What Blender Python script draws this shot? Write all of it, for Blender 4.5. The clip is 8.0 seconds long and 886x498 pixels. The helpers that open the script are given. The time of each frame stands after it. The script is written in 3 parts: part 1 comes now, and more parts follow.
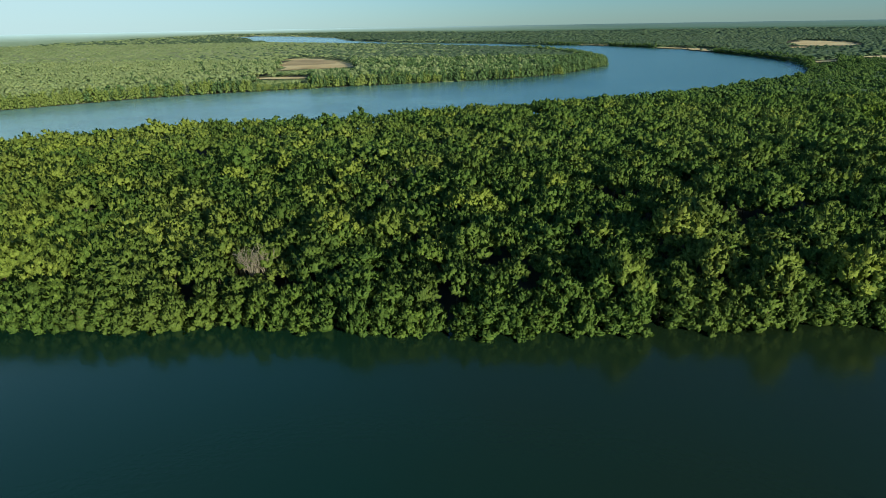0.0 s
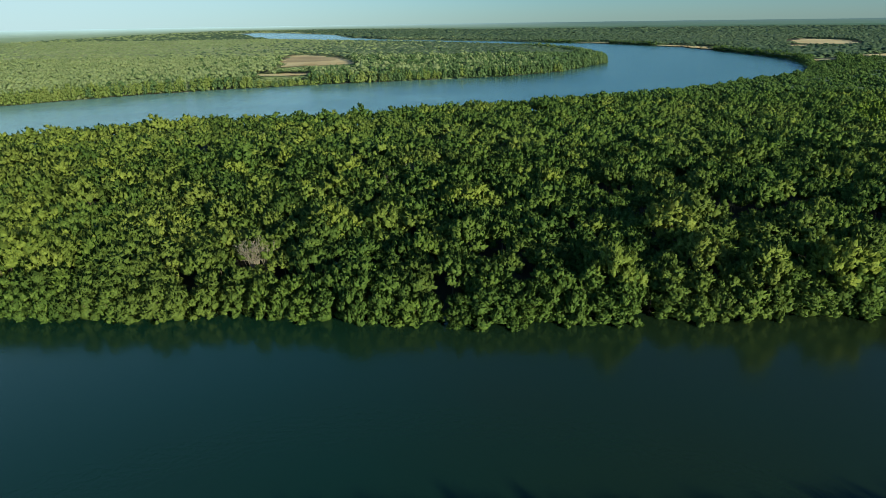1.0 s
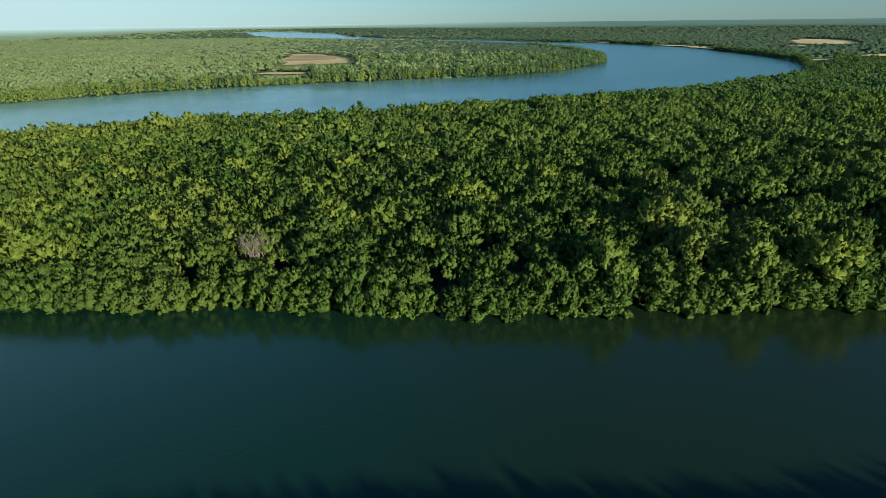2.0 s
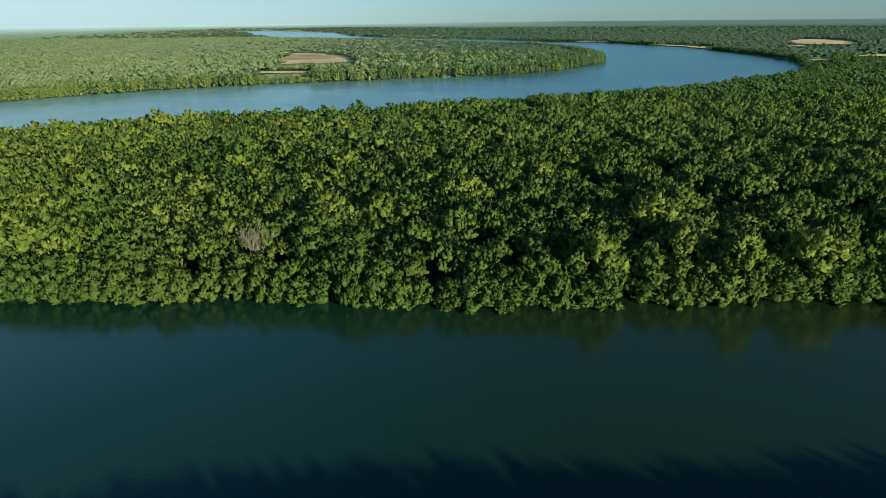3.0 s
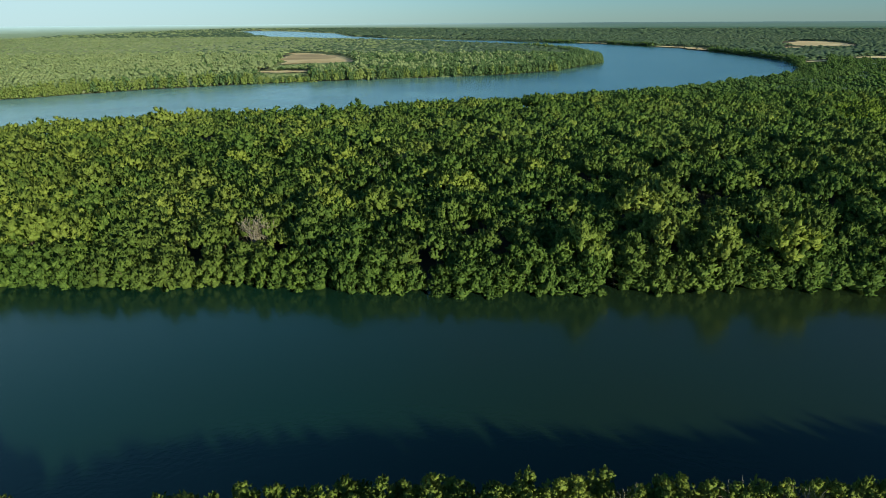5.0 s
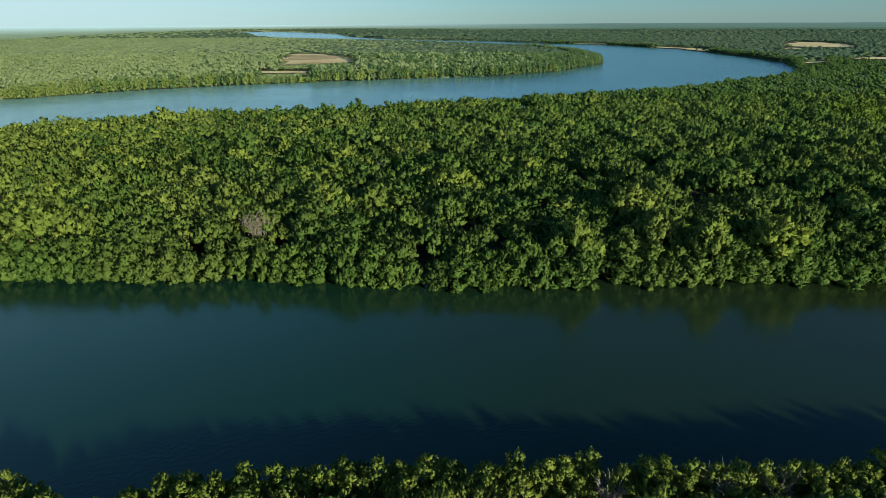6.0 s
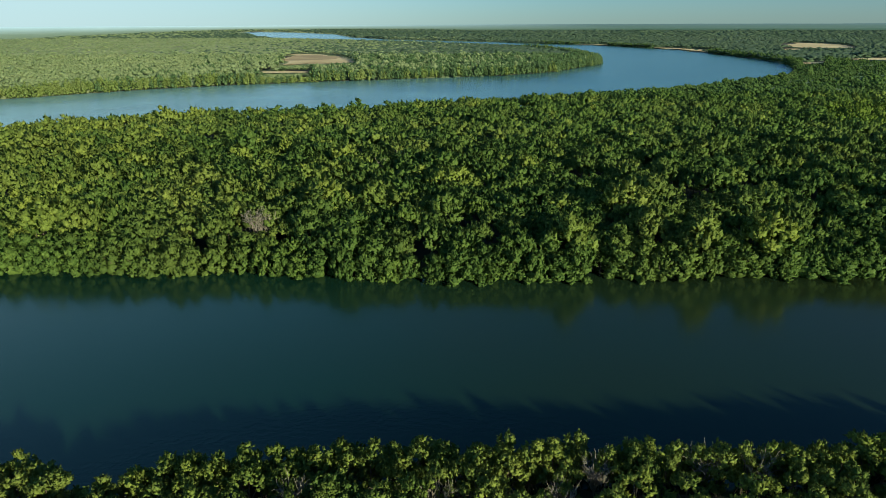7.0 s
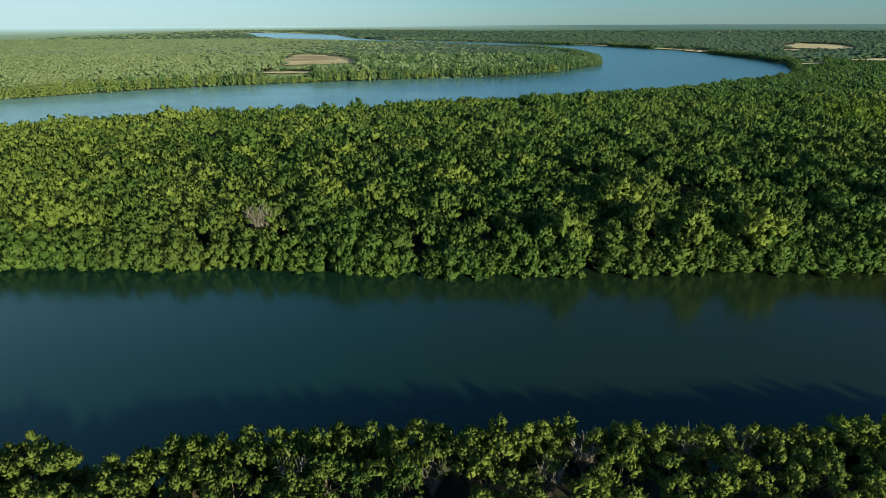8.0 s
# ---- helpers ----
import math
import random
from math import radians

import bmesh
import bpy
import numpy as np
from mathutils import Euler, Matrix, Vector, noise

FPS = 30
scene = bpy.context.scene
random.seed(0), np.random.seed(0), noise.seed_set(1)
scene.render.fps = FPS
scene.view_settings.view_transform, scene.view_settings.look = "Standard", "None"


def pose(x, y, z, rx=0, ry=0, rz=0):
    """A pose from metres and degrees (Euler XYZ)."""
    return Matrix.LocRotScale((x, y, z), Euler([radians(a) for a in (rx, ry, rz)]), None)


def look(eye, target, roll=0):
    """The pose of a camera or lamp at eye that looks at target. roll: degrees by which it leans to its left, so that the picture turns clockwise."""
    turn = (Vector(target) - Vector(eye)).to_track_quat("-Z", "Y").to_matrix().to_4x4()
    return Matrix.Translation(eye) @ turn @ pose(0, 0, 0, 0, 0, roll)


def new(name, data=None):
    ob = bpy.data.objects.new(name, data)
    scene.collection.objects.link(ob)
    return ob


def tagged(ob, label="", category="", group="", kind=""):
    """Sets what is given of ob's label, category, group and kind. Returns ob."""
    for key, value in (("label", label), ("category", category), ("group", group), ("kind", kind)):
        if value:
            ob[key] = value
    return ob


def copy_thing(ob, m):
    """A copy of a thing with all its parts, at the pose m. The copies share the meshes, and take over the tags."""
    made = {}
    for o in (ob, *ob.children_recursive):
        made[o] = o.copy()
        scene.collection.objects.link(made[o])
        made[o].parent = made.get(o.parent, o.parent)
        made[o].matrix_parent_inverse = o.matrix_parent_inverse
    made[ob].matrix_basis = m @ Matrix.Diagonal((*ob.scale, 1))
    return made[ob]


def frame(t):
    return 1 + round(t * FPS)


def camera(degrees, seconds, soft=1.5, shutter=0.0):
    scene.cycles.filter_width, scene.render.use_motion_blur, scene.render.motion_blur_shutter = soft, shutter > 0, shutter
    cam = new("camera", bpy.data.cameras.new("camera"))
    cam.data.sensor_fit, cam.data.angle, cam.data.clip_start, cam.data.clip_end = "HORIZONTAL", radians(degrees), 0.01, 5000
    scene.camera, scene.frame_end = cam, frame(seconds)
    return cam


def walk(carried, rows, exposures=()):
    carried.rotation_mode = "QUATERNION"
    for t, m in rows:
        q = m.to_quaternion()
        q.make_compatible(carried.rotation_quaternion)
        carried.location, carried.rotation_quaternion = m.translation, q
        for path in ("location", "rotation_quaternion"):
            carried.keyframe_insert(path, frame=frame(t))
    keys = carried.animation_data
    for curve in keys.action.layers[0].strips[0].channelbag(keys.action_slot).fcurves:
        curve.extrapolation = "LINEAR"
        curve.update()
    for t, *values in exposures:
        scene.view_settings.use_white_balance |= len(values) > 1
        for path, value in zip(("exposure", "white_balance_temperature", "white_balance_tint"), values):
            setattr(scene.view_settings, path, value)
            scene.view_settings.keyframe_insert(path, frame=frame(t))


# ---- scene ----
cam = camera(70.0, 8.0, 0.85)
# seconds, x, y, z, pitch, roll, yaw
ROWS = [
    (0.0, 0.0, 0.0, 40.0, -19.603, -0.999, 0.0),
    (0.5, 0.295, -1.161, 39.974, -19.739, -0.936, 0.001),
    (1.0, 0.58, -2.334, 39.947, -19.826, -0.851, 0.02),
    (1.5, 0.875, -3.539, 39.914, -19.858, -0.768, 0.017),
    (3.0, 1.789, -7.284, 39.788, -19.932, -0.573, 0.001),
    (3.5, 2.079, -8.553, 39.775, -19.931, -0.511, -0.048),
    (4.0, 2.368, -9.839, 39.753, -19.916, -0.462, -0.11),
    (4.5, 2.653, -11.117, 39.704, -19.895, -0.406, -0.11),
    (6.0, 3.568, -14.885, 39.591, -19.795, -0.328, 0.01),
    (6.5, 3.872, -16.167, 39.559, -19.762, -0.301, 0.018),
    (7.0, 4.148, -17.447, 39.527, -19.75, -0.259, 0.047),
    (7.5, 4.43, -18.73, 39.484, -19.722, -0.247, 0.101),
    (8.0, 4.735, -20.015, 39.432, -19.691, -0.261, 0.134),
]
STOPS, KELVIN, TINT = 0.72, 5400.0, -6.0
walk(cam, [(t, pose(x, y, z, 90 + p, 0, w) @ pose(0, 0, 0, 0, 0, r)) for t, x, y, z, p, r, w in ROWS],
     [(0.0, STOPS, KELVIN, TINT), (8.0, STOPS, KELVIN, TINT)])

# ---------------------------------------------------------------- light
SUN_AZ, SUN_EL = radians(145), radians(15.5)  # clockwise from +y, and above the horizon
world = bpy.data.worlds.new("sky")
scene.world = world
world.use_nodes = True
wn = world.node_tree.nodes
sky = wn.new("ShaderNodeTexSky")
sky.sky_type, sky.sun_disc = "NISHITA", False
sky.sun_elevation, sky.sun_rotation = SUN_EL, SUN_AZ
sky.altitude, sky.air_density, sky.dust_density, sky.ozone_density = 0, 1.0, 0.1, 2.6
cool = wn.new("ShaderNodeMix")
cool.data_type, cool.blend_type = "RGBA", "MULTIPLY"
cool.inputs[0].default_value = 1.0
world.node_tree.links.new(sky.outputs[0], cool.inputs[6])
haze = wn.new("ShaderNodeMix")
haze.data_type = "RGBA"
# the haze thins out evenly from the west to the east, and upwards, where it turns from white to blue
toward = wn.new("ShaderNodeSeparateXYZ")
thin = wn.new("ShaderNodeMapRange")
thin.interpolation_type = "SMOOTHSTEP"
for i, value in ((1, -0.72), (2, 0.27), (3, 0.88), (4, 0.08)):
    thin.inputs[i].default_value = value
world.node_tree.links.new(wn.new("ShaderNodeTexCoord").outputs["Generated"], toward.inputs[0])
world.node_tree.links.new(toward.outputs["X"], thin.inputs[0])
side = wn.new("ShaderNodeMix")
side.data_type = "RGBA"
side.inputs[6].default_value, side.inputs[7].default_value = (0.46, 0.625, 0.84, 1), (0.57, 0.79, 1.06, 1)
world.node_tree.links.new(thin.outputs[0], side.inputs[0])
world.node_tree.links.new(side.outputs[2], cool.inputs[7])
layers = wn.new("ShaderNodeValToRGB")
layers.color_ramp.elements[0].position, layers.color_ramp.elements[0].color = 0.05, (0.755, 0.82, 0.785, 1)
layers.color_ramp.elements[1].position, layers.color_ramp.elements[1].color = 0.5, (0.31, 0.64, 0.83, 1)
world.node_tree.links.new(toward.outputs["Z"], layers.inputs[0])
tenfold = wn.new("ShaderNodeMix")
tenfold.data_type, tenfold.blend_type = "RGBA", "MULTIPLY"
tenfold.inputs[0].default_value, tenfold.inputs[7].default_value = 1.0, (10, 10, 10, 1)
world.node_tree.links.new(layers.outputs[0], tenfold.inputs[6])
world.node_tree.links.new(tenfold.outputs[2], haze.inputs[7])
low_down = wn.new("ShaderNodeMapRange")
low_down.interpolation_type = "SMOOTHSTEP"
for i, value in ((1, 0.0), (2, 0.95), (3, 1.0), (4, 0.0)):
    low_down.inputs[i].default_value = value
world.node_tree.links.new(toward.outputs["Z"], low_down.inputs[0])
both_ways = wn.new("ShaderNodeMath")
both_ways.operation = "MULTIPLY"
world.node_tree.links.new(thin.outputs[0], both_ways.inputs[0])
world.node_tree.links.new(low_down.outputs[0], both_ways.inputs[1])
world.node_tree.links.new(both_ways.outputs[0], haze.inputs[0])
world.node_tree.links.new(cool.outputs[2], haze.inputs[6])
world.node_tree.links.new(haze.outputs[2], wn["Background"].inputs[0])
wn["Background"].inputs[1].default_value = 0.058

lamp = bpy.data.lights.new("sun", "SUN")
lamp.energy, lamp.angle, lamp.color = 5.0, radians(3.5), (1.0, 0.83, 0.5)
sun = new("sun", lamp)
to_sun = Vector((math.sin(SUN_AZ) * math.cos(SUN_EL), math.cos(SUN_AZ) * math.cos(SUN_EL), math.sin(SUN_EL)))
sun.matrix_world = look(to_sun * 200, (0, 0, 0))

# ---------------------------------------------------------------- materials


def node_material(name):
    m = bpy.data.materials.new(name)
    m.use_nodes = True
    nodes, links = m.node_tree.nodes, m.node_tree.links
    return m, nodes, links, nodes["Principled BSDF"]


def noise_node(nodes, links, scale, detail=4.0, source=None, rough=0.55):
    n = nodes.new("ShaderNodeTexNoise")
    n.inputs["Scale"].default_value, n.inputs["Detail"].default_value = scale, detail
    n.inputs["Roughness"].default_value = rough
    if source is None:
        source = nodes.new("ShaderNodeNewGeometry").outputs["Position"]
    links.new(source, n.inputs["Vector"])
    return n


def ramp_node(nodes, links, fac, stops):
    r = nodes.new("ShaderNodeValToRGB")
    e = r.color_ramp.elements
    while len(e) < len(stops):
        e.new(0.5)
    for i, (p, c) in enumerate(stops):
        e[i].position, e[i].color = p, (*c, 1)
    links.new(fac, r.inputs["Fac"])
    return r


def mix_node(nodes, links, fac, a, b, mode="MIX"):
    m = nodes.new("ShaderNodeMix")
    m.data_type, m.blend_type = "RGBA", mode
    for value, socket in ((fac, m.inputs[0]), (a, m.inputs[6]), (b, m.inputs[7])):
        if isinstance(value, (int, float)):
            socket.default_value = value
        elif isinstance(value, tuple):
            socket.default_value = (*value, 1)
        else:
            links.new(value, socket)
    return m.outputs[2]


def leaf_material(name, dark, mid, light, yellow, patch=0.12, through_light=0.22, vary=1.0):
    """Foliage: every leaf its own shade, every crown its own, and drier patches over the stand. vary: how much the crowns differ."""
    m, nodes, links, bsdf = node_material(name)
    geo = nodes.new("ShaderNodeNewGeometry")
    leaf = ramp_node(nodes, links, geo.outputs["Random Per Island"], [(0.0, dark), (0.5, mid), (1.0, light)])
    of_crown = nodes.new("ShaderNodeAttribute")
    of_crown.attribute_name = "crown_tone"
    shift = nodes.new("ShaderNodeMath")
    links.new(of_crown.outputs["Fac"], shift.inputs[0])
    links.new(nodes.new("ShaderNodeObjectInfo").outputs["Random"], shift.inputs[1])
    whole = nodes.new("ShaderNodeMath")
    whole.operation = "FRACT"
    links.new(shift.outputs[0], whole.inputs[0])
    tone = ramp_node(nodes, links, whole.outputs[0], [(0.0, (0.64, 0.68, 0.66)), (0.35, (0.88, 0.92, 0.92)), (0.75, (1.06, 1.04, 0.98)), (1.0, (1.2, 1.14, 0.98))])
    one = mix_node(nodes, links, vary, leaf.outputs["Color"], tone.outputs["Color"], "MULTIPLY")
    stand = noise_node(nodes, links, patch * 0.25, 5.0, geo.outputs["Position"])
    dry = ramp_node(nodes, links, stand.outputs["Fac"], [(0.48, (0, 0, 0)), (0.7, (1, 1, 1))])
    fine = noise_node(nodes, links, 3.2, 3.0, geo.outputs["Position"], 0.7)
    speck = ramp_node(nodes, links, fine.outputs["Fac"], [(0.32, (0.62, 0.66, 0.7)), (0.68, (1.32, 1.28, 1.15))])
    both = mix_node(nodes, links, dry.outputs["Color"], one, yellow)
    both = mix_node(nodes, links, vary, both, speck.outputs["Color"], "MULTIPLY")
    bump = nodes.new("ShaderNodeBump")
    bump.inputs["Strength"].default_value, bump.inputs["Distance"].default_value = 0.4, 0.1
    links.new(fine.outputs["Fac"], bump.inputs["Height"])
    links.new(bump.outputs[0], bsdf.inputs["Normal"])
    links.new(both, bsdf.inputs["Base Color"])
    bsdf.inputs["Roughness"].default_value = 0.65
    bsdf.inputs["Specular IOR Level"].default_value = 0.16
    tr = nodes.new("ShaderNodeBsdfTranslucent")
    links.new(both, tr.inputs["Color"])
    mx = nodes.new("ShaderNodeMixShader")
    mx.inputs[0].default_value = through_light
    links.new(bsdf.outputs[0], mx.inputs[1])
    links.new(tr.outputs[0], mx.inputs[2])
    links.new(mx.outputs[0], nodes["Material Output"].inputs["Surface"])
    return m


LEAF = leaf_material("mangrove_leaves", (0.077, 0.126, 0.03), (0.109, 0.168, 0.037), (0.142, 0.204, 0.047), (0.155, 0.198, 0.045), 0.12, 0.42)
# brighter leaf tint: partly varied crowns, partly light painted into the western woods
BRIGHT_LEAF = leaf_material("bright_mangrove_leaves", (0.15, 0.195, 0.04), (0.195, 0.245, 0.05), (0.235, 0.285, 0.062), (0.235, 0.272, 0.062), 0.12, 0.42)
# bright fringe green, lifted and muted further for the western haze
FRINGE = leaf_material("bright_fringe_leaves", (0.155, 0.205, 0.056), (0.2, 0.25, 0.07), (0.235, 0.28, 0.09), (0.235, 0.275, 0.09), through_light=0.4, vary=0.5)
MARSH_LEAF = leaf_material("bright_marsh_scrub_leaves", (0.092, 0.138, 0.016), (0.12, 0.168, 0.02), (0.146, 0.195, 0.026), (0.146, 0.187, 0.028))
# western haze painted into the leaf colour: pale, with little contrast
HAZED_WEST = leaf_material("west_haze_leaves", (0.215, 0.265, 0.125), (0.266, 0.322, 0.156), (0.308, 0.357, 0.184), (0.312, 0.352, 0.184), 0.05, through_light=0.42, vary=0.25)

BENDWOOD = leaf_material("green_river_bend_leaves", (0.052, 0.09, 0.022), (0.074, 0.124, 0.03), (0.097, 0.15, 0.04), (0.099, 0.144, 0.039), through_light=0.3, vary=0.5)
POINTWOOD = leaf_material("grey_green_point_leaves", (0.068, 0.114, 0.046), (0.091, 0.143, 0.058), (0.114, 0.166, 0.072), (0.118, 0.163, 0.072), through_light=0.3, vary=0.5)
# distance haze painted into the leaf colour: greyer and bluer green
HAZED_FAR = leaf_material("far_haze_leaves", (0.07, 0.108, 0.066), (0.094, 0.136, 0.084), (0.115, 0.158, 0.1), (0.118, 0.155, 0.1), 0.01, through_light=0.38, vary=0.3)


def bark_material(name, a, b, rough=0.85):
    m, nodes, links, bsdf = node_material(name)
    n = noise_node(nodes, links, 9.0, 6.0)
    big = noise_node(nodes, links, 0.8, 3.0)
    f = mix_node(nodes, links, 0.5, n.outputs["Color"], big.outputs["Color"])
    r = ramp_node(nodes, links, f, [(0.35, a), (0.65, b)])
    links.new(r.outputs["Color"], bsdf.inputs["Base Color"])
    bsdf.inputs["Roughness"].default_value = rough
    bump = nodes.new("ShaderNodeBump")
    bump.inputs["Strength"].default_value, bump.inputs["Distance"].default_value = 0.5, 0.02
    links.new(n.outputs["Fac"], bump.inputs["Height"])
    links.new(bump.outputs[0], bsdf.inputs["Normal"])
    return m


BARK = bark_material("brown_mangrove_bark", (0.07, 0.05, 0.035), (0.17, 0.13, 0.09))
ROOT = bark_material("pinkish_root_bark", (0.1, 0.07, 0.05), (0.24, 0.17, 0.12))
BARE = bark_material("bleached_dead_wood", (0.15, 0.125, 0.1), (0.28, 0.24, 0.195))


def earth_material(name, stops, scale, bump_height=0.05):
    m, nodes, links, bsdf = node_material(name)
    n = noise_node(nodes, links, scale, 8.0)
    fine = noise_node(nodes, links, scale * 14, 4.0)
    f = mix_node(nodes, links, 0.3, n.outputs["Color"], fine.outputs["Color"])
    r = ramp_node(nodes, links, f, stops)
    links.new(r.outputs["Color"], bsdf.inputs["Base Color"])
    bsdf.inputs["Roughness"].default_value = 0.9
    bump = nodes.new("ShaderNodeBump")
    bump.inputs["Strength"].default_value, bump.inputs["Distance"].default_value = 0.6, bump_height
    links.new(fine.outputs["Fac"], bump.inputs["Height"])
    links.new(bump.outputs[0], bsdf.inputs["Normal"])
    return m


MUD = earth_material("dark_tidal_mud", [(0.3, (0.03, 0.026, 0.018)), (0.5, (0.05, 0.045, 0.028)), (0.7, (0.075, 0.062, 0.04))], 0.4)
SAND = earth_material("dry_salt_flat_sand", [(0.38, (0.52, 0.35, 0.16)), (0.5, (0.64, 0.49, 0.26)), (0.62, (0.73, 0.6, 0.37))], 0.02, 0.004)
EARTH = earth_material("bare_reddish_earth", [(0.38, (0.28, 0.2, 0.095)), (0.5, (0.4, 0.28, 0.14)), (0.62, (0.53, 0.39, 0.21))], 0.03, 0.01)
DRY_GRASS = earth_material("dry_flat_grass", [(0.3, (0.12, 0.15, 0.05)), (0.5, (0.17, 0.19, 0.07)), (0.7, (0.22, 0.22, 0.09))], 0.05)
GRASS = earth_material("bright_marsh_grass", [(0.3, (0.05, 0.085, 0.015)), (0.5, (0.08, 0.12, 0.02)), (0.7, (0.1, 0.13, 0.035))], 0.08)


def canopy_material(name, west, east):
    """Closed canopy seen from afar: haze painted pale into the west, greener in the east, mottled crown by crown."""
    m, nodes, links, bsdf = node_material(name)
    place = nodes.new("ShaderNodeSeparateXYZ")
    links.new(nodes.new("ShaderNodeNewGeometry").outputs["Position"], place.inputs[0])
    across = nodes.new("ShaderNodeMapRange")
    across.inputs[1].default_value, across.inputs[2].default_value = -320.0, 160.0
    links.new(place.outputs["X"], across.inputs[0])
    base = mix_node(nodes, links, across.outputs[0], west, east)
    crowns = noise_node(nodes, links, 0.16, 4.0)
    stands = noise_node(nodes, links, 0.012, 5.0)
    for n, low, high in ((crowns, 0.62, 1.3), (stands, 0.82, 1.15)):
        tint = ramp_node(nodes, links, n.outputs["Fac"], [(0.35, (low, low, low)), (0.65, (high, high * 0.98, high * 0.95))])
        base = mix_node(nodes, links, 1.0, base, tint.outputs["Color"], "MULTIPLY")
    links.new(base, bsdf.inputs["Base Color"])
    bsdf.inputs["Roughness"].default_value = 0.9
    bump = nodes.new("ShaderNodeBump")
    bump.inputs["Strength"].default_value, bump.inputs["Distance"].default_value = 0.7, 2.0
    links.new(crowns.outputs["Fac"], bump.inputs["Height"])
    links.new(bump.outputs[0], bsdf.inputs["Normal"])
    return m


# first colour carries the western haze, second the plain canopy green
FOREST = canopy_material("distant_canopy", (0.265, 0.295, 0.15), (0.08, 0.122, 0.058))


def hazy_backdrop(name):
    """A glowing backdrop before the sky, haze painted in: greener below and eastwards, paler above and westwards."""
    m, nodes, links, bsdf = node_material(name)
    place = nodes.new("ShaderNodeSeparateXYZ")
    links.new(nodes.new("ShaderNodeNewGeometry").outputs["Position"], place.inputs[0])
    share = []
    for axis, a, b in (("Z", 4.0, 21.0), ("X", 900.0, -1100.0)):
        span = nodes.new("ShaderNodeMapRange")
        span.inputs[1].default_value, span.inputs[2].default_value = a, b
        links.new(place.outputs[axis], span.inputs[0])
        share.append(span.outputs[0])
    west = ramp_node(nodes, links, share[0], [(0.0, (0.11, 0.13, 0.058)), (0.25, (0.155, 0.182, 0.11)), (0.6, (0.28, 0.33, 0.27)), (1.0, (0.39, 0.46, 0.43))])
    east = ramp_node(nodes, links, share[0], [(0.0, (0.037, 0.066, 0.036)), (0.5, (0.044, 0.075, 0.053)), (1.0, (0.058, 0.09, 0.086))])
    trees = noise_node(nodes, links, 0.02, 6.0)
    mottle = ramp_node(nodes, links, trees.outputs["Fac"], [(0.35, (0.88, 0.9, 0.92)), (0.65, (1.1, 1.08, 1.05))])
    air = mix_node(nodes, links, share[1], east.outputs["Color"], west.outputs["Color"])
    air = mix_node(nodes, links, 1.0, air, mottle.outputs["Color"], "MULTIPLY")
    # the painted haze glows by itself, lit by no lamp
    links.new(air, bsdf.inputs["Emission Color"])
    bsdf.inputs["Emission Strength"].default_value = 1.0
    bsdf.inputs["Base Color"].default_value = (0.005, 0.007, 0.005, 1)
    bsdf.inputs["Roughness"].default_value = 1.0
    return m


HAZE_RISE = hazy_backdrop("glowing_haze_rise")


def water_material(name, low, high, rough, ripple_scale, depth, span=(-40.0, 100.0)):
    """Water coloured from low in the west to high in the east, with the sky's reflection put into it."""
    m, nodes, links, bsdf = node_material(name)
    uneven = noise_node(nodes, links, 0.012, 4.0)
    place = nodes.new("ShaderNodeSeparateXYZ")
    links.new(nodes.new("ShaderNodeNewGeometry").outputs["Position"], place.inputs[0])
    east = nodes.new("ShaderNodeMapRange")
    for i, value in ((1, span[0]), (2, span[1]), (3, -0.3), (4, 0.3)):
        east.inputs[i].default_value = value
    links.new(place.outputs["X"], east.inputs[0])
    sky_tint = nodes.new("ShaderNodeMath")
    links.new(uneven.outputs["Fac"], sky_tint.inputs[0])
    links.new(east.outputs[0], sky_tint.inputs[1])
    tone = ramp_node(nodes, links, sky_tint.outputs[0], [(0.2, low), (0.8, high)])
    links.new(tone.outputs["Color"], bsdf.inputs["Base Color"])
    bsdf.inputs["Roughness"].default_value, bsdf.inputs["IOR"].default_value = rough, 1.36
    ripple = noise_node(nodes, links, ripple_scale, 4.0)
    swell = noise_node(nodes, links, 0.06, 3.0)
    total = nodes.new("ShaderNodeMath")
    total.operation = "ADD"
    links.new(ripple.outputs["Fac"], total.inputs[0])
    links.new(swell.outputs["Fac"], total.inputs[1])
    bump = nodes.new("ShaderNodeBump")
    bump.inputs["Strength"].default_value, bump.inputs["Distance"].default_value = 0.45, depth
    links.new(total.outputs[0], bump.inputs["Height"])
    links.new(bump.outputs[0], bsdf.inputs["Normal"])
    return m


WATER = water_material("murky_green_creek_water", (0.008, 0.027, 0.0175), (0.0155, 0.0215, 0.0072), 0.15, 1.6, 0.05)
# the pale sky's reflection is painted into the river, strongest in the west
OPEN_WATER = water_material("sky_tinted_river_water", (0.2, 0.345, 0.36), (0.054, 0.134, 0.146), 0.2, 1.2, 0.13, (-260.0, 120.0))

# ---------------------------------------------------------------- plan of the shores

# the near creek: its two shores as y over x
CREEK_S = ((-700, 18.5), (-60, 26.9), (-33, 28.9), (-28.5, 28.5), (-26, 22.5), (-23.5, 27.9), (-19, 29.7), (-10, 30.7), (0, 31.6), (16, 31.6), (31, 30.6), (45, 32.1), (90, 33.5), (700, 40.5))
CREEK_N = ((-700, 95), (-62, 80), (-42, 79), (-32, 79.5), (-30.5, 81), (-29, 79), (-11, 77), (16, 76), (26, 76.5), (28.5, 79), (32, 79), (34, 76.3), (47, 76), (51, 77.5), (60, 77), (700, 60))
